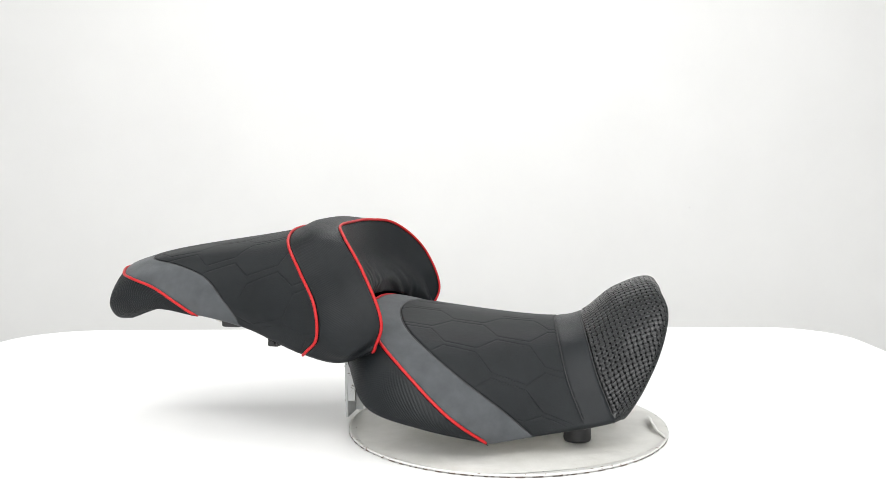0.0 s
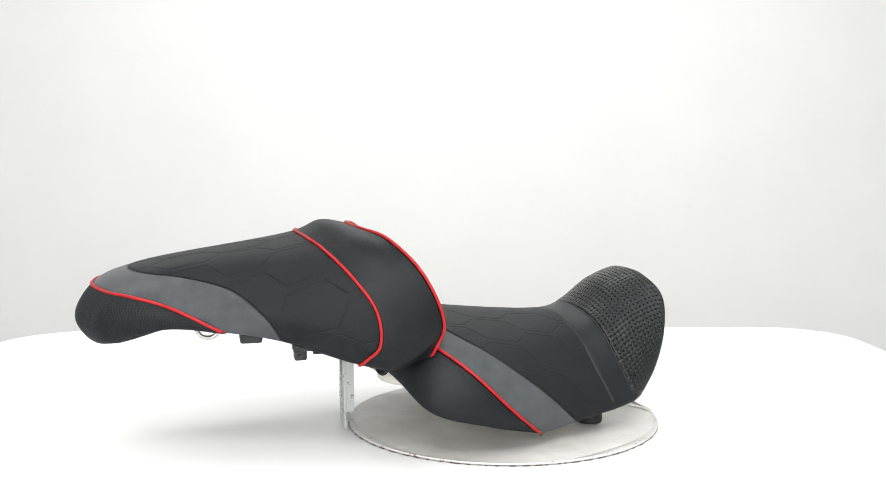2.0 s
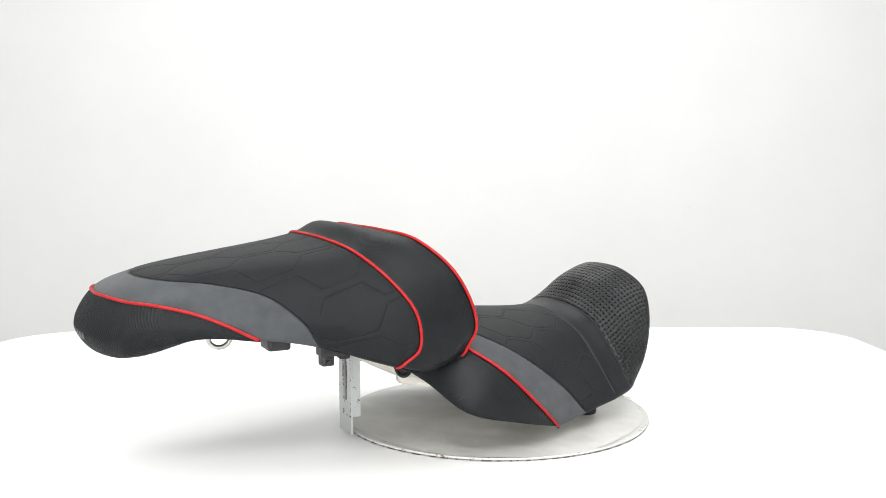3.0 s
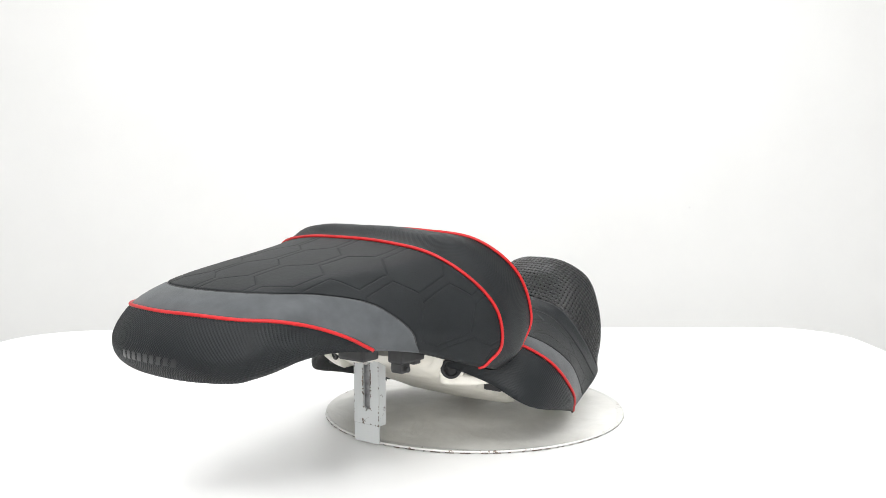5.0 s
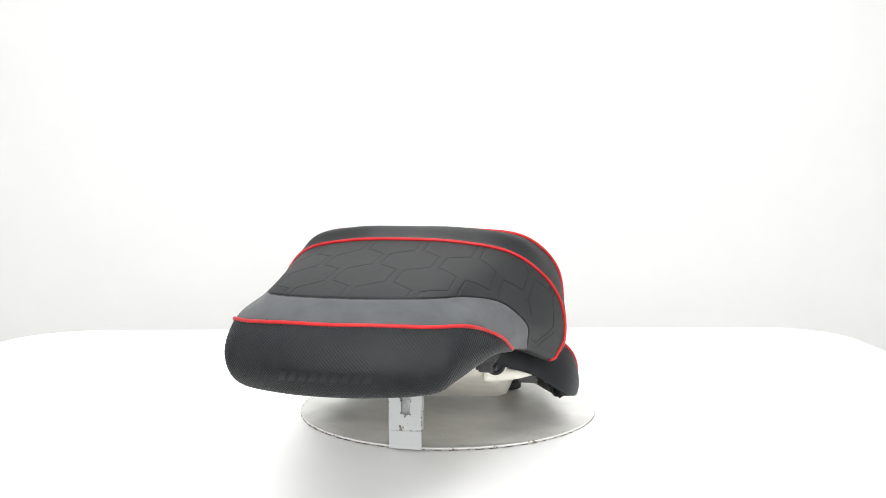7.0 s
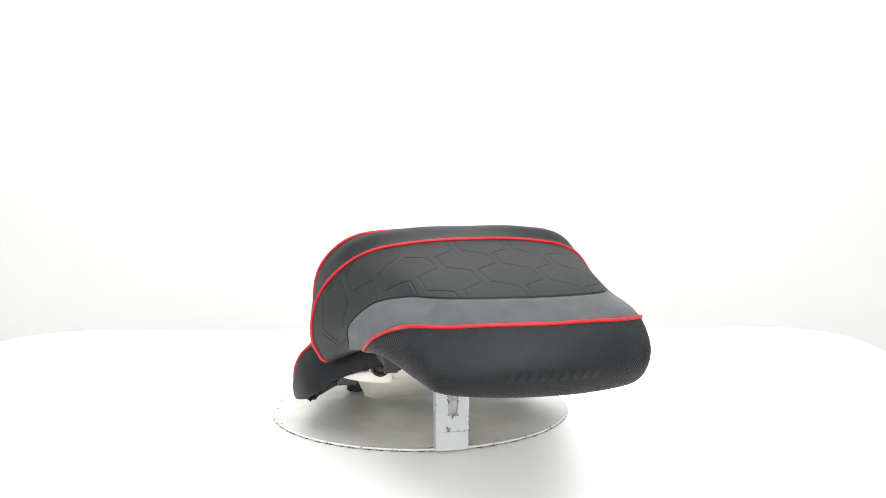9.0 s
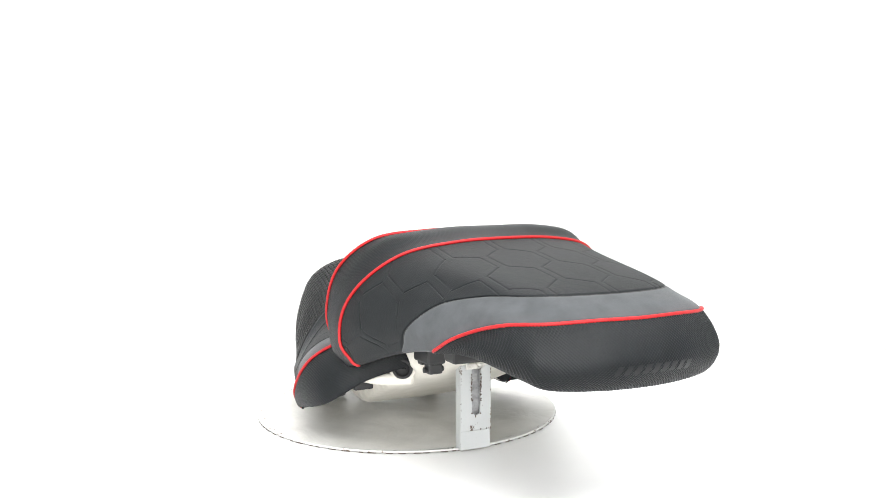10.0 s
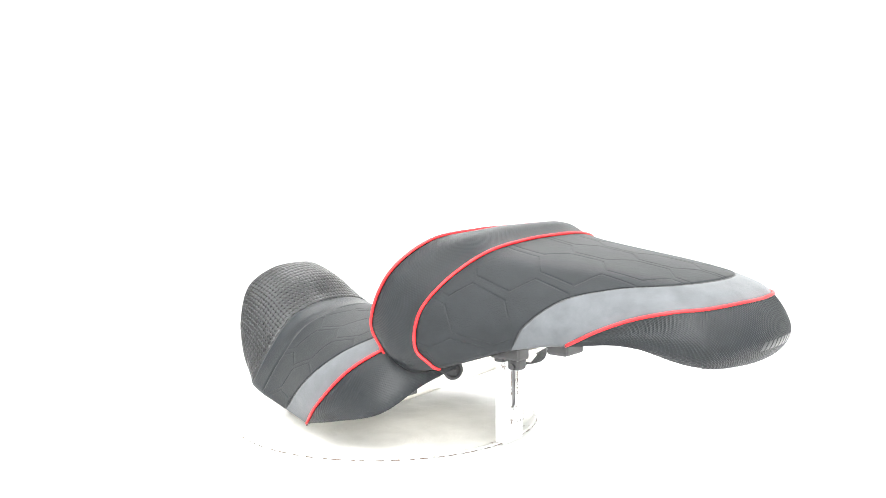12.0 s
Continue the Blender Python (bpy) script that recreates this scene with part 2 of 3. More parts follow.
def hexes(start, step, middle, period, half, bend):
    """The pressed lines of a honeycomb, alike on both sides: its lengthwise edges are doubled by narrow channels, the slanting ones are single.
    start and step set the lateral places of the edges, middle and period their places lengthwise; bend carries the rows forward down the flanks."""
    rnd = random.Random(3)
    gap = 0.0047
    lines = []
    for k in range(10):
        a = start + k * step
        for turn in range(-3, 4):
            b = middle + (turn + 0.5 * (k % 2)) * period
            for side in (-1, 1):
                cut = rnd.uniform(-0.001, 0.004)
                lines.append((np.array((a + side * gap, b - half + cut)), np.array((a + side * gap, b + half - cut))))
                if a + side * step < -0.001:
                    continue
                for ahead in (-1, 1):
                    far = 0.5 * period - half
                    lines.append((np.array((a + side * gap, b + ahead * half)), np.array((a + side * (step - gap), b + ahead * far))))

    def height(a, b):
        a = np.abs(a)
        press = np.where((a > 0.165) & (b < -0.235), 0.2, 1.0)
        b = b - bend * a * a
        best = np.full(a.shape, 1.0)
        for p, q in lines:
            near = (a > min(p[0], q[0]) - 0.004) & (a < max(p[0], q[0]) + 0.004) & (b > min(p[1], q[1]) - 0.004) & (b < max(p[1], q[1]) + 0.004)
            if not near.any():
                continue
            d = q - p
            A, B = a[near] - p[0], b[near] - p[1]
            t = np.clip((A * d[0] + B * d[1]) / (d @ d), 0, 1)
            best[near] = np.minimum(best[near], np.hypot(A - t * d[0], B - t * d[1]))
        return press * (0.0001 * np.clip(best / 0.004, 0, 1) - 0.0008 * np.exp(-(best / 0.0007) ** 2))

    return height


def studs(pitch, depth):
    """Small diamonds embossed in staggered rows."""
    def height(a, b):
        d = np.abs(np.sin(math.pi / pitch * (a + b))) * np.abs(np.sin(math.pi / pitch * (a - b)))
        return depth * (np.clip(1.7 * d - 0.2, 0, 1) - 0.5)

    return height


def creases(a, b):
    """Soft folds along the foot of the front face."""
    low = np.clip((b - 0.055) / 0.04, 0, 1)
    wave = np.sin(a * 190 + 6 * np.sin(a * 37)) * np.sin(b * 95 + 3 * np.sin(a * 23))
    return low * (0.0007 * wave + 0.0007 * np.sin(b * 260 + 2 * np.sin(a * 31)))


def basket(pitch):
    """A pressed basket weave of flat strands with small holes between them."""
    def height(a, b):
        p, q = a / pitch, b / pitch
        i, j = np.floor(p), np.floor(q)
        u, v = p - i - 0.5, q - j - 0.5
        over = (i + j) % 2 == 0
        along, across = np.where(over, u, v), np.where(over, v, u)
        strand = np.clip(2.6 * (1 - np.abs(across) / 0.45), 0, 1) * (0.45 + 0.55 * np.clip(2.2 * np.cos(along * 2.9), 0, 1))
        hole = np.exp(-(((np.abs(u) - 0.5) ** 2 + (np.abs(v) - 0.5) ** 2) / 0.016) ** 2)
        return 0.0009 * strand - 0.0030 * hole

    return height


def seam_line(shell, u, count, lift, roll, cut=4):
    """A line along a seam, turned under with the panels at both ends."""
    rows = shell.rows([max(u - 0.02, 0), u, min(u + 0.02, len(shell.ribs) - 1)], count)
    N = grid_normals(rows)
    if N[1, count // 2, 2] < 0:
        N = -N
    flat = np.zeros(rows.shape[:2])
    return rolled(rows + N * lift, rows, flat, flat, N, roll)[0][1, cut:-cut]


def piping(shell, u, parent, roll, cut=5, count=120, radius=0.0020):
    bm = tube(bmesh.new(), seam_line(shell, u, count, 0.0008, roll, cut), radius, 12)
    return part("piping", bm, RED, parent, "thin red vinyl piping")


def stitch_gap(shell, u, parent, roll, count=120):
    """The dark seam bead where two panels meet without piping."""
    bm = tube(bmesh.new(), seam_line(shell, u, count, -0.0017, roll), 0.0008, 8)
    return part("seam", bm, BLACK_PLASTIC, parent)


def skin_between(name, left, right, rise, mat, parent, label="", across=12):
    """A moulded floor stretched between two lower edges, hollowed upwards by rise."""
    bm = bmesh.new()
    rows = []
    for p, q in zip(left, right):
        rows.append([bm.verts.new(Vector(p * (1 - s) + q * s + np.array([0, 0, rise * min(1, 6 * s, 6 * (1 - s))]))) for s in np.linspace(0, 1, across)])
    for a, c in zip(rows, rows[1:]):
        for k in range(across - 1):
            bm.faces.new((a[k], c[k], c[k + 1], a[k + 1]))
    return part(name, bm, mat, parent, label)


# ---- the setting ----
def outline(x0, x1, y0, y1, r, steps=16):
    pts = []
    for cx, cy, a0 in ((x1 - r, y1 - r, 0), (x0 + r, y1 - r, 90), (x0 + r, y0 + r, 180), (x1 - r, y0 + r, 270)):
        pts += [(cx + r * math.cos(math.radians(a0 + 90 * k / steps)), cy + r * math.sin(math.radians(a0 + 90 * k / steps))) for k in range(steps + 1)]
    return pts


def slab(pts, z0, z1, bevel=0.0):
    bm = bmesh.new()
    low = [bm.verts.new((x, y, z0)) for x, y in pts]
    high = [bm.verts.new((x, y, z1)) for x, y in pts]
    bm.faces.new(low[::-1])
    top = bm.faces.new(high)
    for k in range(len(pts)):
        j = (k + 1) % len(pts)
        bm.faces.new((low[k], low[j], high[j], high[k]))
    if bevel:
        bmesh.ops.bevel(bm, geom=list(top.edges), offset=bevel, segments=3, affect="EDGES", profile=0.5)
    return bm


ROOM = (-2.8, 2.8, -3.0, 2.4, -0.75, 2.3)


def room():
    x0, x1, y0, y1, z0, z1 = ROOM
    for name, b in (("wall_north", (x0, x1, y1, y1 + 0.1, z0, z1)), ("wall_south", (x0, x1, y0 - 0.1, y0, z0, z1)),
                    ("wall_west", (x0 - 0.1, x0, y0, y1, z0, z1)), ("wall_east", (x1, x1 + 0.1, y0, y1, z0, z1))):
        tagged(link(name, box(bmesh.new(), *b), WALL_WHITE, None, "plain white painted wall", False), category="wall", kind="structure")
    tagged(link("floor", box(bmesh.new(), x0, x1, y0, y1, z0 - 0.1, z0), FLOOR_GREY, None, "plain grey floor", False), category="floor", kind="structure")
    tagged(link("ceiling", box(bmesh.new(), x0, x1, y0, y1, z1, z1 + 0.1), WALL_WHITE, None, "plain white ceiling", False), category="ceiling", kind="structure")
    bm = rod(bmesh.new(), (1.008, y1 - 0.001, 0.197), 0.0015, 0.002, "Y", 10)
    tagged(link("wall_mark", bm, SPECK, None, "tiny dark mark on the white wall"), category="mark")


def table():
    top = tagged(new("display_table"), "white laminate display table with rounded corners", "table")
    pts = outline(-0.945, 0.89, -0.62, 0.782, 0.17)
    part("tabletop", slab(pts, -0.028, 0.0, 0.004), TABLE_WHITE, top, smooth=False)
    for x in (-0.8, 0.75):
        for y in (-0.5, 0.62):
            part("leg", rod(bmesh.new(), (x, y, -0.389), 0.025, 0.722), TABLE_WHITE, top)


# ---- the turning stand ----
DISC_X, DISC_Y, DISC_R = 0.097, 0.0056, 0.2268


def stand():
    s = tagged(new("turning_stand"), "white painted round steel turntable plate with upright slotted bracket", "stand")
    bm = bmesh.new()
    rings = []
    for r, z in ((0.0, 0.0036), (DISC_R - 0.02, 0.0036), (DISC_R - 0.004, 0.004), (DISC_R - 0.001, 0.0046), (DISC_R, 0.004), (DISC_R, 0.0018), (DISC_R - 0.005, 0.0014), (DISC_R - 0.009, 0.0), (0.0, 0.0)):
        if r == 0:
            rings.append([bm.verts.new((DISC_X, DISC_Y, z))])
        else:
            rings.append([bm.verts.new((DISC_X + r * math.cos(2 * math.pi * k / 128), DISC_Y + r * math.sin(2 * math.pi * k / 128), z)) for k in range(128)])
    for a, c in zip(rings, rings[1:]):
        for k in range(128):
            j = (k + 1) % 128
            if len(a) == 1:
                bm.faces.new((a[0], c[k], c[j]))
            elif len(c) == 1:
                bm.faces.new((a[k], c[0], a[j]))
            else:
                bm.faces.new((a[k], c[k], c[j], a[j]))
    part("plate", bm, RIM_PAINT, s, "round white plate with a chipped rim")
    rnd = random.Random(8)
    bm = bmesh.new()
    turn = 0.0
    while turn < 2 * math.pi - 0.12:
        wide = rnd.uniform(0.01, 0.06)
        steps = max(2, int(wide / 0.01))
        rows = []
        for k in range(steps + 1):
            a = turn + wide * k / steps
            top = 0.0015 + 0.0004 * rnd.random() * math.sin(math.pi * k / steps)
            rows.append([bm.verts.new((DISC_X + r * math.cos(a), DISC_Y + r * math.sin(a), z)) for r, z in ((DISC_R - 0.003, 0.0008), (DISC_R + 0.0004, 0.0010), (DISC_R + 0.0004, top), (DISC_R - 0.003, top))])
        for u, v in zip(rows, rows[1:]):
            for k in range(3):
                bm.faces.new((u[k], v[k], v[k + 1], u[k + 1]))
        turn += wide + rnd.uniform(0.006, 0.07)
    tagged(part("rim_rust", bm, RUST, s, "brown rust along the lower edge of the rim", False), kind="stuff")
    # the loose film on the plate
    bm = bmesh.new()
    noise.seed_set(4)
    last = None
    for i in range(31):
        r = 0.221 * i / 30
        ring = []
        for k in range(120):
            a = 2 * math.pi * k / 120
            rr = r * (1 + 0.02 * math.sin(3 * a + 1) * i / 30 + 0.008 * math.sin(7 * a) * i / 30)
            x, y = rr * math.cos(a), rr * math.sin(a)
            lift = 0.0043 + 0.001 * (1 - i / 30) + 0.0055 * max(0, noise.noise(Vector((x * 14, y * 22, 0.3)))) * (1 - 0.85 * i / 30)
            lift += 0.0032 * max(0, 0.25 - abs(noise.noise(Vector((x * 17 + 2, y * 30, 1.7))))) * (1 - 0.7 * i / 30)
            ring.append(bm.verts.new((DISC_X + x, DISC_Y + y, lift)))
        if last:
            for k in range(120):
                bm.faces.new((last[k], ring[k], ring[(k + 1) % 120], last[(k + 1) % 120]))
        last = ring
    bmesh.ops.remove_doubles(bm, verts=bm.verts, dist=1e-5)
    part("film", bm, FILM, s, "crumpled white film lying on the plate")
    # slotted upright: an angle with a long slot
    x, y0, y1, z1, foot = -0.139, -0.010, 0.0345, 0.176, 0.029
    bm = bmesh.new()
    yc, sw, s0, s1 = 0.0115, 0.0066, 0.055, 0.125
    zc = 0.5 * (s0 + s1)
    turns = sorted([2 * math.pi * k / 40 + 0.01 for k in range(40)] + [math.atan2(zz - zc, yy - yc) % (2 * math.pi) for yy in (y0, y1) for zz in (foot, z1)])
    inner, outer = [], []
    for t in turns:
        c, q = math.cos(t), math.sin(t)
        reach = 0.0
        while True:
            yy, zz = reach * c, reach * q
            if math.hypot(yy, max(0, abs(zz) - 0.5 * (s1 - s0))) >= sw:
                break
            reach += 0.0002
        inner.append((yc + reach * c, zc + reach * q))
        k = min(((y1 - yc) if c > 0 else (yc - y0)) / max(abs(c), 1e-6), ((z1 - zc) if q > 0 else (zc - foot)) / max(abs(q), 1e-6))
        outer.append((yc + k * c, zc + k * q))
    n = len(inner)
    lay = []
    for xx in (x - 0.0016, x + 0.0016):
        lay.append(([bm.verts.new((xx, *p)) for p in inner], [bm.verts.new((xx, *p)) for p in outer]))
    for k in range(n):
        j = (k + 1) % n
        bm.faces.new((lay[0][0][k], lay[0][0][j], lay[0][1][j], lay[0][1][k]))
        bm.faces.new((lay[1][0][j], lay[1][0][k], lay[1][1][k], lay[1][1][j]))
        bm.faces.new((lay[0][0][j], lay[0][0][k], lay[1][0][k], lay[1][0][j]))
        bm.faces.new((lay[0][1][k], lay[0][1][j], lay[1][1][j], lay[1][1][k]))
    up = part("bracket", bm, PAINT, s, "slotted upright of white painted angle steel, chipped", False)
    part("foot_plate", box(bmesh.new(), x - 0.0012, x + 0.0016, y0 + 0.0008, y1, 0.0042, foot - 0.0004, 0.0004), PAINT, up, smooth=False)
    for f0, f1, low in ((y1 - 0.0034, y1 - 0.0002, 0.0055), (y0 + 0.0002, y0 + 0.0034, foot)):
        bm = box(bmesh.new(), x + 0.0018, x + 0.013, f0, f1, low, z1, 0.0006)
        part("flange", bm, PAINT, up, smooth=False)
    part("inner_bar", box(bmesh.new(), x + 0.004, x + 0.007, yc - 0.011, yc + 0.011, 0.046, z1 - 0.004, 0.0006), BARE, up, "bare grey steel bar behind the slot", False)
    # rust where the paint has chipped along the edges and round the slot
    rnd = random.Random(5)
    bm = bmesh.new()
    edge = [(y0 + 0.0006, foot + 0.14 * rnd.random() ** 1.3) for _ in range(30)] + [(y1 - 0.0006, foot + 0.14 * rnd.random() ** 1.3) for _ in range(14)]
    edge += [(rnd.uniform(y0, y1), foot + 0.0006) for _ in range(7)]
    edge += [(p[0] + 0.0006 * rnd.uniform(-1, 2) * (1 if p[0] > yc else -1), p[1] - 0.0008 * (p[1] < zc)) for p in inner for _ in range(2) if p[1] < zc + 0.02]
    for yy, zz in edge:
        r = rnd.uniform(0.0003, 0.0011)
        ring = [bm.verts.new((x - 0.0019, yy + r * rnd.uniform(0.4, 1) * math.cos(t), zz + 1.8 * r * rnd.uniform(0.4, 1) * math.sin(t))) for t in np.linspace(0, 2 * math.pi, 8)[:-1]]
        deep = [bm.verts.new((x - 0.0012, v.co.y, v.co.z)) for v in ring]
        bm.faces.new(ring[::-1])
        for k in range(7):
            bm.faces.new((ring[k], ring[(k + 1) % 7], deep[(k + 1) % 7], deep[k]))
    tagged(part("rust_chips", bm, RUST, up, "brown rust where the paint has chipped", False), kind="stuff")
    # wing bolt through the slot
    bm = rod(bmesh.new(), (x - 0.008, yc, 0.119), 0.0042, 0.016, "X", 16)
    rod(bm, (x - 0.0035, yc, 0.119), 0.0085, 0.002, "X", 20)
    for side in (-1, 1):
        box(bm, x - 0.0125, x - 0.0095, min(yc + side * 0.003, yc + side * 0.02), max(yc + side * 0.003, yc + side * 0.02), 0.115 - side * 0.002, 0.123 - side * 0.002, 0.001)
    part("wing_bolt", bm, STEEL, s, "zinc wing bolt")
    # the curled edge of the film by the front of the plate
    bm = bmesh.new()
    last = None
    for k in range(17):
        f = k / 16
        base = Vector((0.302 + 0.021 * f - 0.006 * math.sin(math.pi * f), 0.055 - 0.095 * f, 0.0068))
        high = 0.009 * math.sin(math.pi * min(1, 0.12 + f * 0.9)) ** 0.8
        row = [bm.verts.new(base + Vector((-0.005 * q * q - 0.002 * q, 0.002 * math.sin(7 * f + q), high * math.sin(q * 1.5)))) for q in (0, 0.35, 0.7, 1.0)]
        if last:
            for q in range(3):
                bm.faces.new((last[q], row[q], row[q + 1], last[q + 1]))
        last = row
    part("film_curl", bm, FILM, s, "curled white edge of the film")
    return s


# ---- the rear seat ----
TAIL_EDGE = [(-0.474, 0, 0.1590), (-0.469, 0.051, 0.1595), (-0.451, 0.098, 0.161), (-0.429, 0.118, 0.171), (-0.366, 0.140, 0.181), (-0.306, 0.151, 0.174)]
TAIL_SWELL = [(-0.4893, 0, 0.185), (-0.4832, 0.05, 0.184), (-0.462, 0.0983, 0.180), (-0.4405, 0.1198, 0.189), (-0.375, 0.141, 0.191), (-0.305, 0.152, 0.1745)]
TAIL_LIP = [(-0.454, 0, 0.1535), (-0.450, 0.046, 0.154), (-0.434, 0.086, 0.157), (-0.414, 0.108, 0.164), (-0.358, 0.131, 0.181), (-0.306, 0.149, 0.175)]
SEAM_A = [(-0.467, 0, 0.225), (-0.462, 0.047, 0.225), (-0.4403, 0.093, 0.2213), (-0.4125, 0.1205, 0.2185), (-0.376, 0.132, 0.209), (-0.340, 0.146, 0.194), (-0.303, 0.152, 0.174)]
SEAM_B = [(-0.424, 0, 0.245), (-0.416, 0.050, 0.2445), (-0.393, 0.089, 0.243), (-0.344, 0.114, 0.238), (-0.293, 0.140, 0.224), (-0.257, 0.161, 0.194), (-0.234, 0.158, 0.159)]
SEAM_C = [(-0.203, 0, 0.285), (-0.196, 0.068, 0.282), (-0.178, 0.129, 0.269), (-0.148, 0.168, 0.237), (-0.123, 0.187, 0.198), (-0.121, 0.190, 0.156), (-0.145, 0.179, 0.130)]
BAND = [(-0.167, 0, 0.2985), (-0.160, 0.071, 0.2965), (-0.139, 0.134, 0.2825), (-0.104, 0.172, 0.242), (-0.078, 0.187, 0.192), (-0.080, 0.187, 0.143), (-0.098, 0.172, 0.119)]
SEAM_D = [(-0.128, 0, 0.2925), (-0.123, 0.074, 0.2915), (-0.098, 0.137, 0.281), (-0.062, 0.174, 0.240), (-0.038, 0.180, 0.180), (-0.052, 0.170, 0.134)]
FACE = [(-0.122, 0, 0.245), (-0.116, 0.070, 0.243), (-0.092, 0.125, 0.230), (-0.062, 0.160, 0.200), (-0.046, 0.175, 0.150)]
FACE_ROLL = [(-0.098, 0, 0.205), (-0.093, 0.070, 0.203), (-0.076, 0.122, 0.192), (-0.055, 0.157, 0.167), (-0.046, 0.173, 0.141)]
FACE_EDGE = [(-0.104, 0, 0.184), (-0.099, 0.070, 0.182), (-0.084, 0.118, 0.172), (-0.068, 0.152, 0.152), (-0.060, 0.168, 0.132)]


def rear_seat():
    s = tagged(new("pillion_seat"), "black motorcycle pillion seat with grey suede stripe and red piping", "motorcycle seat")
    shell = Shell([TAIL_LIP, TAIL_EDGE, TAIL_SWELL, SEAM_A, SEAM_B, SEAM_C, BAND, SEAM_D])
    panel("rear_panel", shell, 0, 3, 200, 1101, BLACK_STUD, s, "black studded vinyl rear panel", studs(0.0036, 0.0005), "wall", (0, 0.0022))
    panel("accent_stripe", shell, 3, 4, 24, 161, SUEDE, s, "mottled grey suede stripe", roll=0.009)
    panel("quilted_top", shell, 4, 5, 300, 601, BLACK_QUILT, s, "black grained vinyl pressed with open hexagons", hexes(0.0, 0.033, -0.2855, 0.13, 0.0225, 0.55), roll=0.009)
    panel("side_band", shell, 5, 7, 130, 901, BLACK_STUD, s, "black studded vinyl band", studs(0.0034, 0.00028), "run", roll=0.009)
    face = Shell([SEAM_D, FACE, FACE_ROLL, FACE_EDGE])
    panel("front_face", face, 0, 3, 90, 221, BLACK_SMOOTH, s, "smooth black vinyl front face creased along its foot", creases, "run")
    for u in (3, 5, 7):
        piping(shell, u, s, 0.009)
    stitch_gap(shell, 4, s, 0.009)
    rows = shell.rows(np.linspace(1.66, 1.98, 9), 481)
    N = -grid_normals(rows)
    if N[4, 240, 0] > 0:
        N = -N
    arc = np.r_[0, np.cumsum(np.linalg.norm(np.diff(rows[4], axis=0), axis=1))]
    arc -= arc[240]
    for k in range(9):
        lo = -0.048 + 0.0105 * k
        bm = bmesh.new()
        G = []
        for r in range(9):
            slant = 0.0022 * (r - 4) / 4
            cols = [int(np.searchsorted(arc, lo + 0.0066 * q / 6 - slant)) for q in range(7)]
            G.append([bm.verts.new(rows[r, c] + N[r, c] * 0.0005) for c in cols])
        for r in range(8):
            for c in range(6):
                bm.faces.new((G[r][c], G[r][c + 1], G[r + 1][c + 1], G[r + 1][c]))
        part("mark", bm, MARK, s, "faint glossy black bar pressed into the panel")
    # the moulded floor under the cushion
    us = np.linspace(3, 7, 33)
    R = shell.rows(us, 81)
    tail = shell.rows([0], 81)[0]
    inset = np.array([0, 0.005, 0.002])
    skin_between("base_pan", R[:, 0] + inset, R[:, -1] + inset * FLIP, 0.02, BLACK_PLASTIC, s, "black moulded plastic base")
    n = len(tail)
    half = n // 2
    skin_between("tail_floor", tail[:half + 1][::-1], tail[half:], 0.012, BLACK_PLASTIC, s)
    for side in (-1, 1):
        bm = box(bmesh.new(), -0.219, -0.177, side * 0.106 - 0.012, side * 0.106 + 0.012, 0.140, 0.184, 0.003)
        box(bm, -0.217, -0.201, side * 0.106 - 0.009, side * 0.106 + 0.009, 0.128, 0.142, 0.003)
        box(bm, -0.193, -0.180, side * 0.106 - 0.008, side * 0.106 + 0.008, 0.135, 0.142, 0.002)
        rod(bm, (-0.209, side * 0.106, 0.133), 0.0035, 0.025, "Y", 14)
        part("lug", bm, BLACK_PLASTIC, s, "black moulded locking lug", False)
        bm = box(bmesh.new(), -0.284, -0.256, side * 0.095 - 0.02, side * 0.095 + 0.02, 0.153, 0.190, 0.004)
        part("stop", bm, BLACK_PLASTIC, s, smooth=False)
    bm = box(bmesh.new(), -0.34, -0.24, -0.05, 0.05, 0.164, 0.196, 0.008)
    part("tray", bm, BLACK_PLASTIC, s, smooth=False)
    arc = [(-0.323 + 0.014 * math.cos(t), -0.03, 0.161 + 0.013 * math.sin(t)) for t in np.linspace(math.pi - 0.3, 2 * math.pi + 0.3, 20)]
    part("lock_loop", tube(bmesh.new(), arc, 0.0030, 10), STEEL, s, "bright steel lock loop")
    return s


# ---- the front seat ----
UNDER_REAR = [(-0.113, 0, 0.124), (-0.110, 0.080, 0.118), (-0.092, 0.145, 0.100), (-0.058, 0.190, 0.067), (0.014, 0.199, 0.047), (0.090, 0.175, 0.026)]
UNDER_LIP = [(-0.095, 0, 0.130), (-0.090, 0.070, 0.127), (-0.072, 0.128, 0.115), (-0.038, 0.168, 0.084), (0.022, 0.180, 0.056), (0.090, 0.172, 0.028)]
SIDE_SWELL = [(-0.110, 0, 0.155), (-0.106, 0.080, 0.150), (-0.084, 0.150, 0.128), (-0.044, 0.196, 0.094), (0.026, 0.203, 0.058), (0.0915, 0.174, 0.0245)]
SEAM_E = [(-0.093, 0, 0.181), (-0.087, 0.079, 0.175), (-0.058, 0.148, 0.153), (-0.010, 0.192, 0.117), (0.044, 0.198, 0.065), (0.093, 0.172, 0.023)]
SEAM_F = [(-0.051, 0, 0.177), (-0.044, 0.064, 0.172), (-0.020, 0.123, 0.158), (0.021, 0.165, 0.135), (0.066, 0.179, 0.103), (0.109, 0.172, 0.069), (0.149, 0.159, 0.031)]
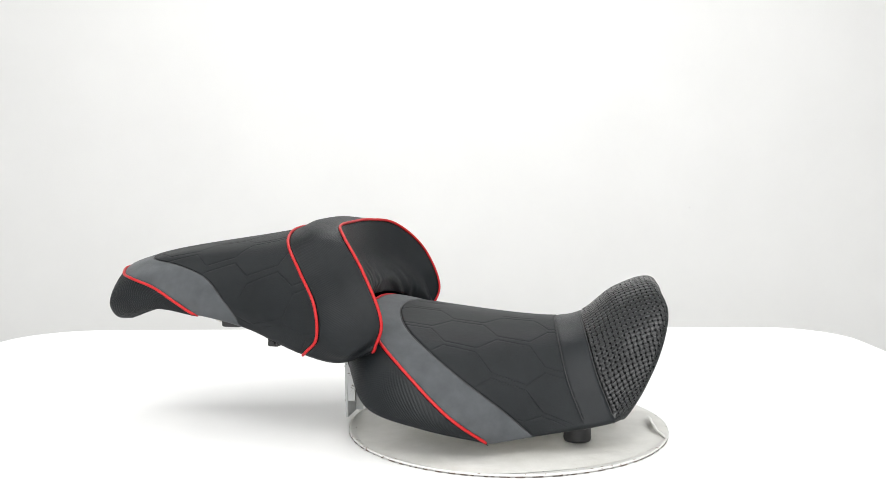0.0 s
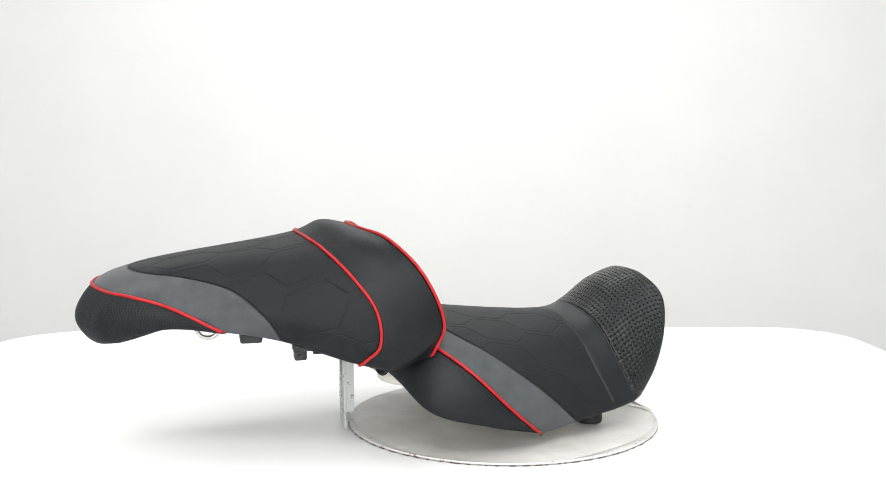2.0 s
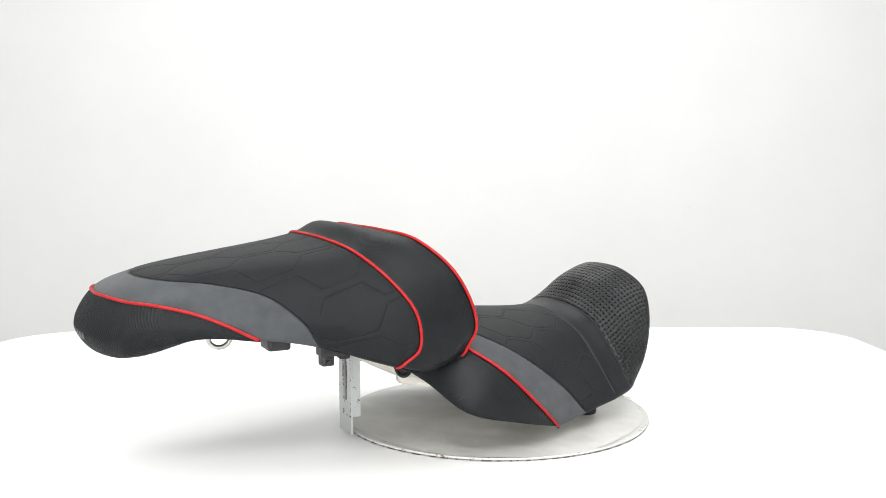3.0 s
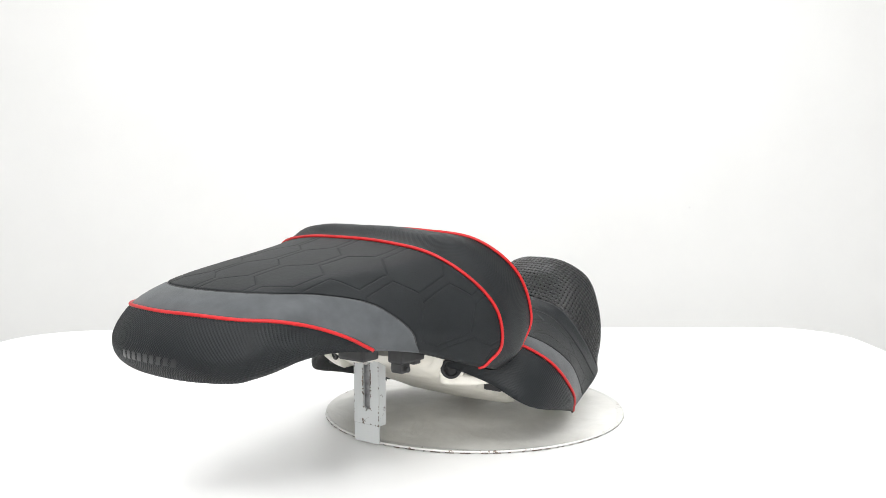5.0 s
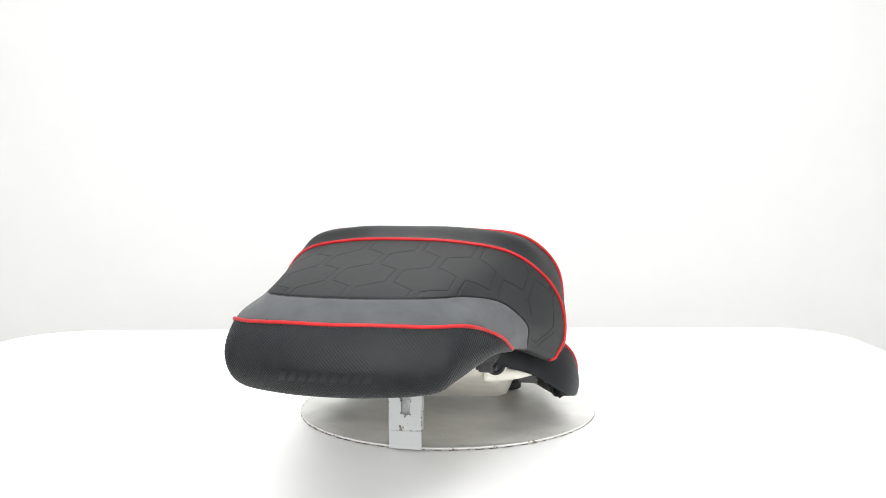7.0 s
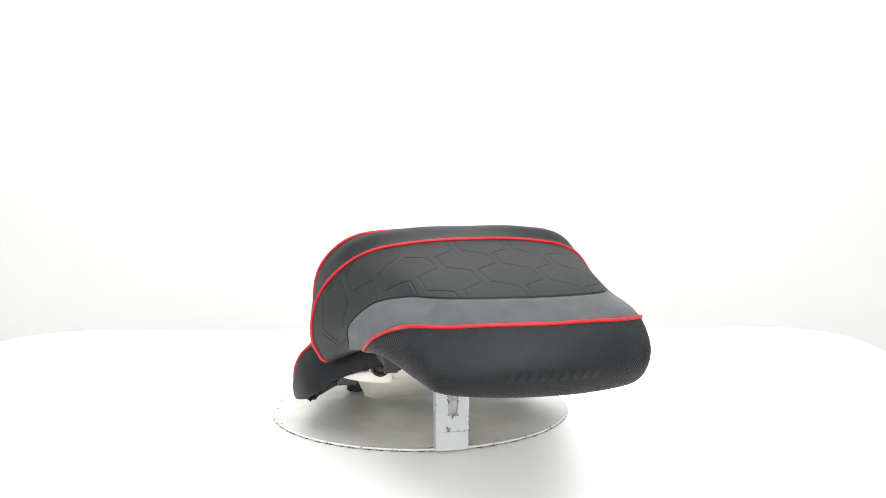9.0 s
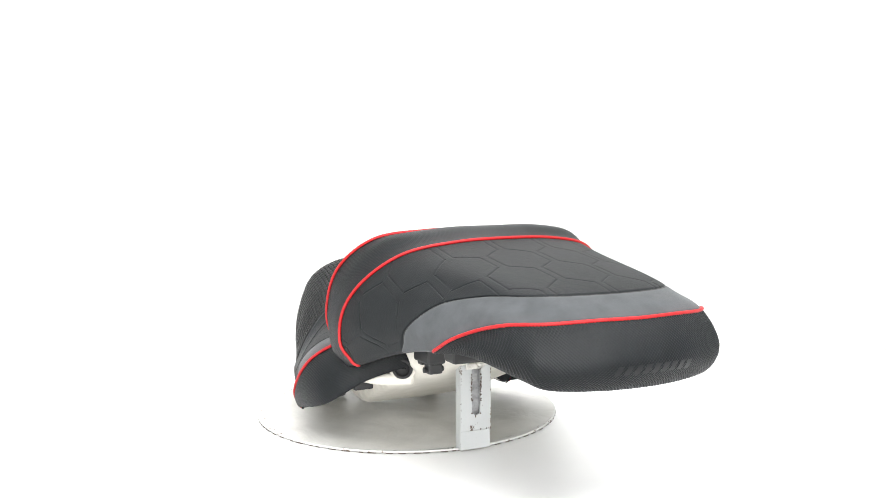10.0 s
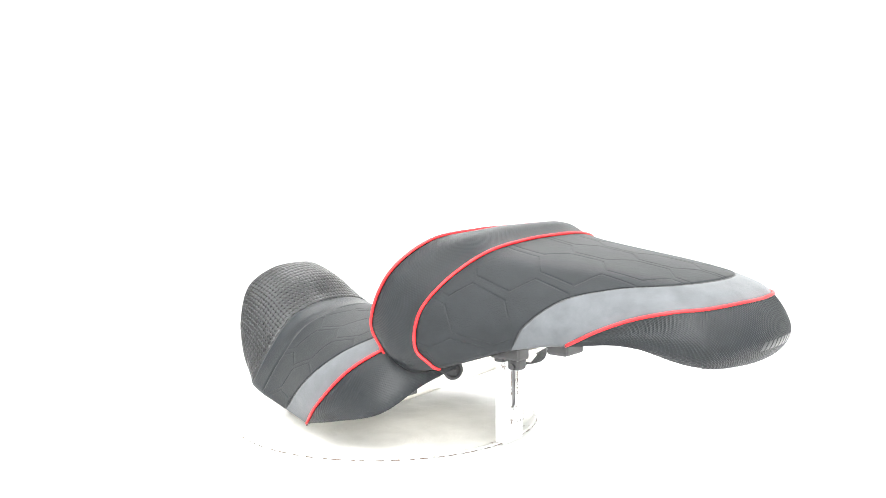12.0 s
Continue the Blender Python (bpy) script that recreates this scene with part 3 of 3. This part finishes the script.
SEAM_G = [(0.165, 0, 0.161), (0.169, 0.050, 0.155), (0.177, 0.096, 0.137), (0.190, 0.128, 0.096), (0.213, 0.147, 0.043)]
SEAM_H = [(0.200, 0, 0.169), (0.204, 0.048, 0.164), (0.212, 0.090, 0.146), (0.227, 0.119, 0.102), (0.250, 0.134, 0.049)]
NOSE = [(0.246, 0, 0.204), (0.252, 0.045, 0.199), (0.262, 0.084, 0.174), (0.268, 0.110, 0.132), (0.267, 0.122, 0.090), (0.258, 0.125, 0.048)]
NOSE_RIM = [(0.2935, 0, 0.218), (0.3005, 0.043, 0.212), (0.3125, 0.080, 0.1855), (0.304, 0.104, 0.138), (0.284, 0.117, 0.089), (0.260, 0.117, 0.046)]
NOSE_BACK = [(0.309, 0, 0.195), (0.312, 0.036, 0.189), (0.315, 0.066, 0.165), (0.303, 0.088, 0.125), (0.279, 0.096, 0.080), (0.254, 0.094, 0.042)]


def front_seat():
    s = tagged(new("rider_seat"), "black motorcycle rider seat with woven nose, grey stripe and red piping", "motorcycle seat")
    shell = Shell([UNDER_LIP, UNDER_REAR, SIDE_SWELL, SEAM_E, SEAM_F, SEAM_G, SEAM_H, NOSE, NOSE_RIM, NOSE_BACK])
    panel("side_panel", shell, 0, 3, 160, 901, BLACK_STUD, s, "black studded vinyl side panel", studs(0.0036, 0.0004), "run", (0, 0.0022))
    panel("accent_stripe", shell, 3, 4, 24, 161, SUEDE, s, "mottled grey suede stripe", roll=0.006)
    panel("quilted_top", shell, 4, 5, 300, 601, BLACK_QUILT, s, "black grained vinyl pressed with open hexagons", hexes(0.026, 0.039, 0.116, 0.13, 0.0215, 0.0), roll=0.006)
    panel("cross_band", shell, 5, 6, 20, 121, BLACK_SMOOTH, s, "smooth black vinyl cross band", roll=0.006)
    panel("woven_nose", shell, 6, 9, 300, 601, BLACK_WEAVE, s, "glossy black basket-weave vinyl nose", basket(0.0068), "run", roll=0.006)
    piping(shell, 3, s, 0.006, 8)
    for u in (4, 5, 6):
        stitch_gap(shell, u, s, 0.006)
    R = shell.rows(np.linspace(3, 9, 40), 41)
    inset = np.array([0, 0.005, 0.002])
    skin_between("base_pan", R[:, 0] + inset, R[:, -1] + inset * FLIP, 0.03, CREAM, s, "cream moulded plastic base")
    # the cream tub under the cushion, ribbed on its flanks
    bm = bmesh.new()
    last = None
    for x in np.linspace(-0.168, 0.2, 150):
        low = max(0.030, 0.0955 - (0.42 if x > -0.1 else 0.56) * (x + 0.1))
        high = max(low + 0.012, 0.152 - 0.40 * max(0, x + 0.02))
        wide = 0.106 - 0.02 * max(0, (x - 0.05) / 0.15) - 0.016 * max(0, (-0.05 - x) / 0.077) ** 1.5
        swell = 0.004 * max(0, math.sin(x * 420)) ** 0.5
        prof = []
        for y, z in ((wide + 0.006, high), (wide + 0.002 + swell, high - 0.3 * (high - low)), (wide - 0.003 + swell, high - 0.7 * (high - low)), (wide - 0.010, low + 0.004), (wide - 0.022, low), (0, low - 0.002)):
            prof.append((y, z))
        ring = [bm.verts.new((x, -y, z)) for y, z in prof] + [bm.verts.new((x, y, z)) for y, z in prof[-2::-1]]
        if last:
            for k in range(len(ring) - 1):
                bm.faces.new((last[k], last[k + 1], ring[k + 1], ring[k]))
        else:
            bm.faces.new(ring)
        last = ring
    tub = part("tub", bm, CREAM, s, "cream moulded plastic tub under the seat")
    for side in (-1, 1):
        bm = bmesh.new()
        turn = Matrix.Translation((-0.097, side * 0.097, 0.113)) @ Matrix.Rotation(math.radians(60 * side), 4, "Z")
        rod(bm, (0, -side * 0.0142, 0), 0.0178, 0.042, "Y", 40, bevel=0.002)
        bm.transform(turn)
        part("collar", bm, CREAM, tub)
        bm = bmesh.new()
        ring = [(0.0112 * math.cos(t), side * 0.0095, 0.0112 * math.sin(t)) for t in np.linspace(0, 2 * math.pi, 33)[:-1]]
        tube(bm, ring, 0.0024, 10, True)
        rod(bm, (0, side * 0.0092, 0), 0.0112, 0.002, "Y", 32)
        box(bm, -0.005, 0.005, side * 0.0105 - 0.001, side * 0.0105 + 0.001, -0.0008, 0.0008)
        bm.transform(turn)
        part("grommet", bm, RUBBER, s, "round black rubber grommet")
        bm = rod(bmesh.new(), (0.2, side * 0.083, 0.0255), 0.0185, 0.034, "Z", 32, 0.0175, 0.004)
        part("rubber_foot", bm, RUBBER, s, "round black rubber foot")
        bm = box(bmesh.new(), -0.052, -0.022, min(side * 0.128, side * 0.152), max(side * 0.128, side * 0.152), 0.086, 0.1, 0.003)
        part("stiffener", bm, BLACK_PLASTIC, s, smooth=False)
        # the moulded block under the grommet, and the horn that carries the rear corner
        bm = bmesh.new()
        rows = []
        for k in range(13):
            f = k / 12
            y = 0.086 + 0.070 * f
            z = 0.1005 - 0.003 * math.sin(math.pi * f)
            tall = 0.008 * (1 - f) + 0.003
            deep = 0.014 - 0.008 * f
            ring = [(-deep, tall), (deep, tall), (deep, -tall), (-deep, -tall)]
            rows.append([bm.verts.new((-0.094 + 0.022 * f + dx * q, side * y, z + dz * q2)) for dx, dz in ring for q, q2 in ((1, 0.55), (0.7, 1))[::1 if dx * dz < 0 else -1]])
        for u, v in zip(rows, rows[1:]):
            for k in range(8):
                bm.faces.new((u[k], u[(k + 1) % 8], v[(k + 1) % 8], v[k]))
        bm.faces.new(rows[0][::-1])
        bm.faces.new(rows[-1])
        bmesh.ops.recalc_face_normals(bm, faces=bm.faces)
        part("horn", bm, CREAM, tub, "cream moulded horn beside the grommet")
        bm = box(bmesh.new(), -0.066, -0.050, min(side * 0.126, side * 0.152), max(side * 0.126, side * 0.152), 0.081, 0.0945, 0.002)
        part("cross_bar", bm, BLACK_PLASTIC, s, smooth=False)
    return s


room()
table()
STAND = stand()
REAR = rear_seat()
FRONT = front_seat()


def motions():
    turn = lambda t: pose(0, 0, 0, 0, 0, -11.4 + 12.697 * t) @ pose(0, 0.003, 0)
    rows = [(0.5 * k, turn(0.5 * k)) for k in range(25)]
    walk(STAND, rows)
    lean = pose(-0.1, -0.0015, 0) @ pose(0, 0, 0, 0, 0, -0.3) @ pose(0.1, 0, 0)
    walk(REAR, [(t, m @ lean) for t, m in rows])
    skew = pose(-0.1, 0, 0) @ pose(0, 0, 0, 0, 0, 1.2) @ pose(0.1, 0, 0)
    walk(FRONT, [(t, m @ skew) for t, m in rows])


motions()
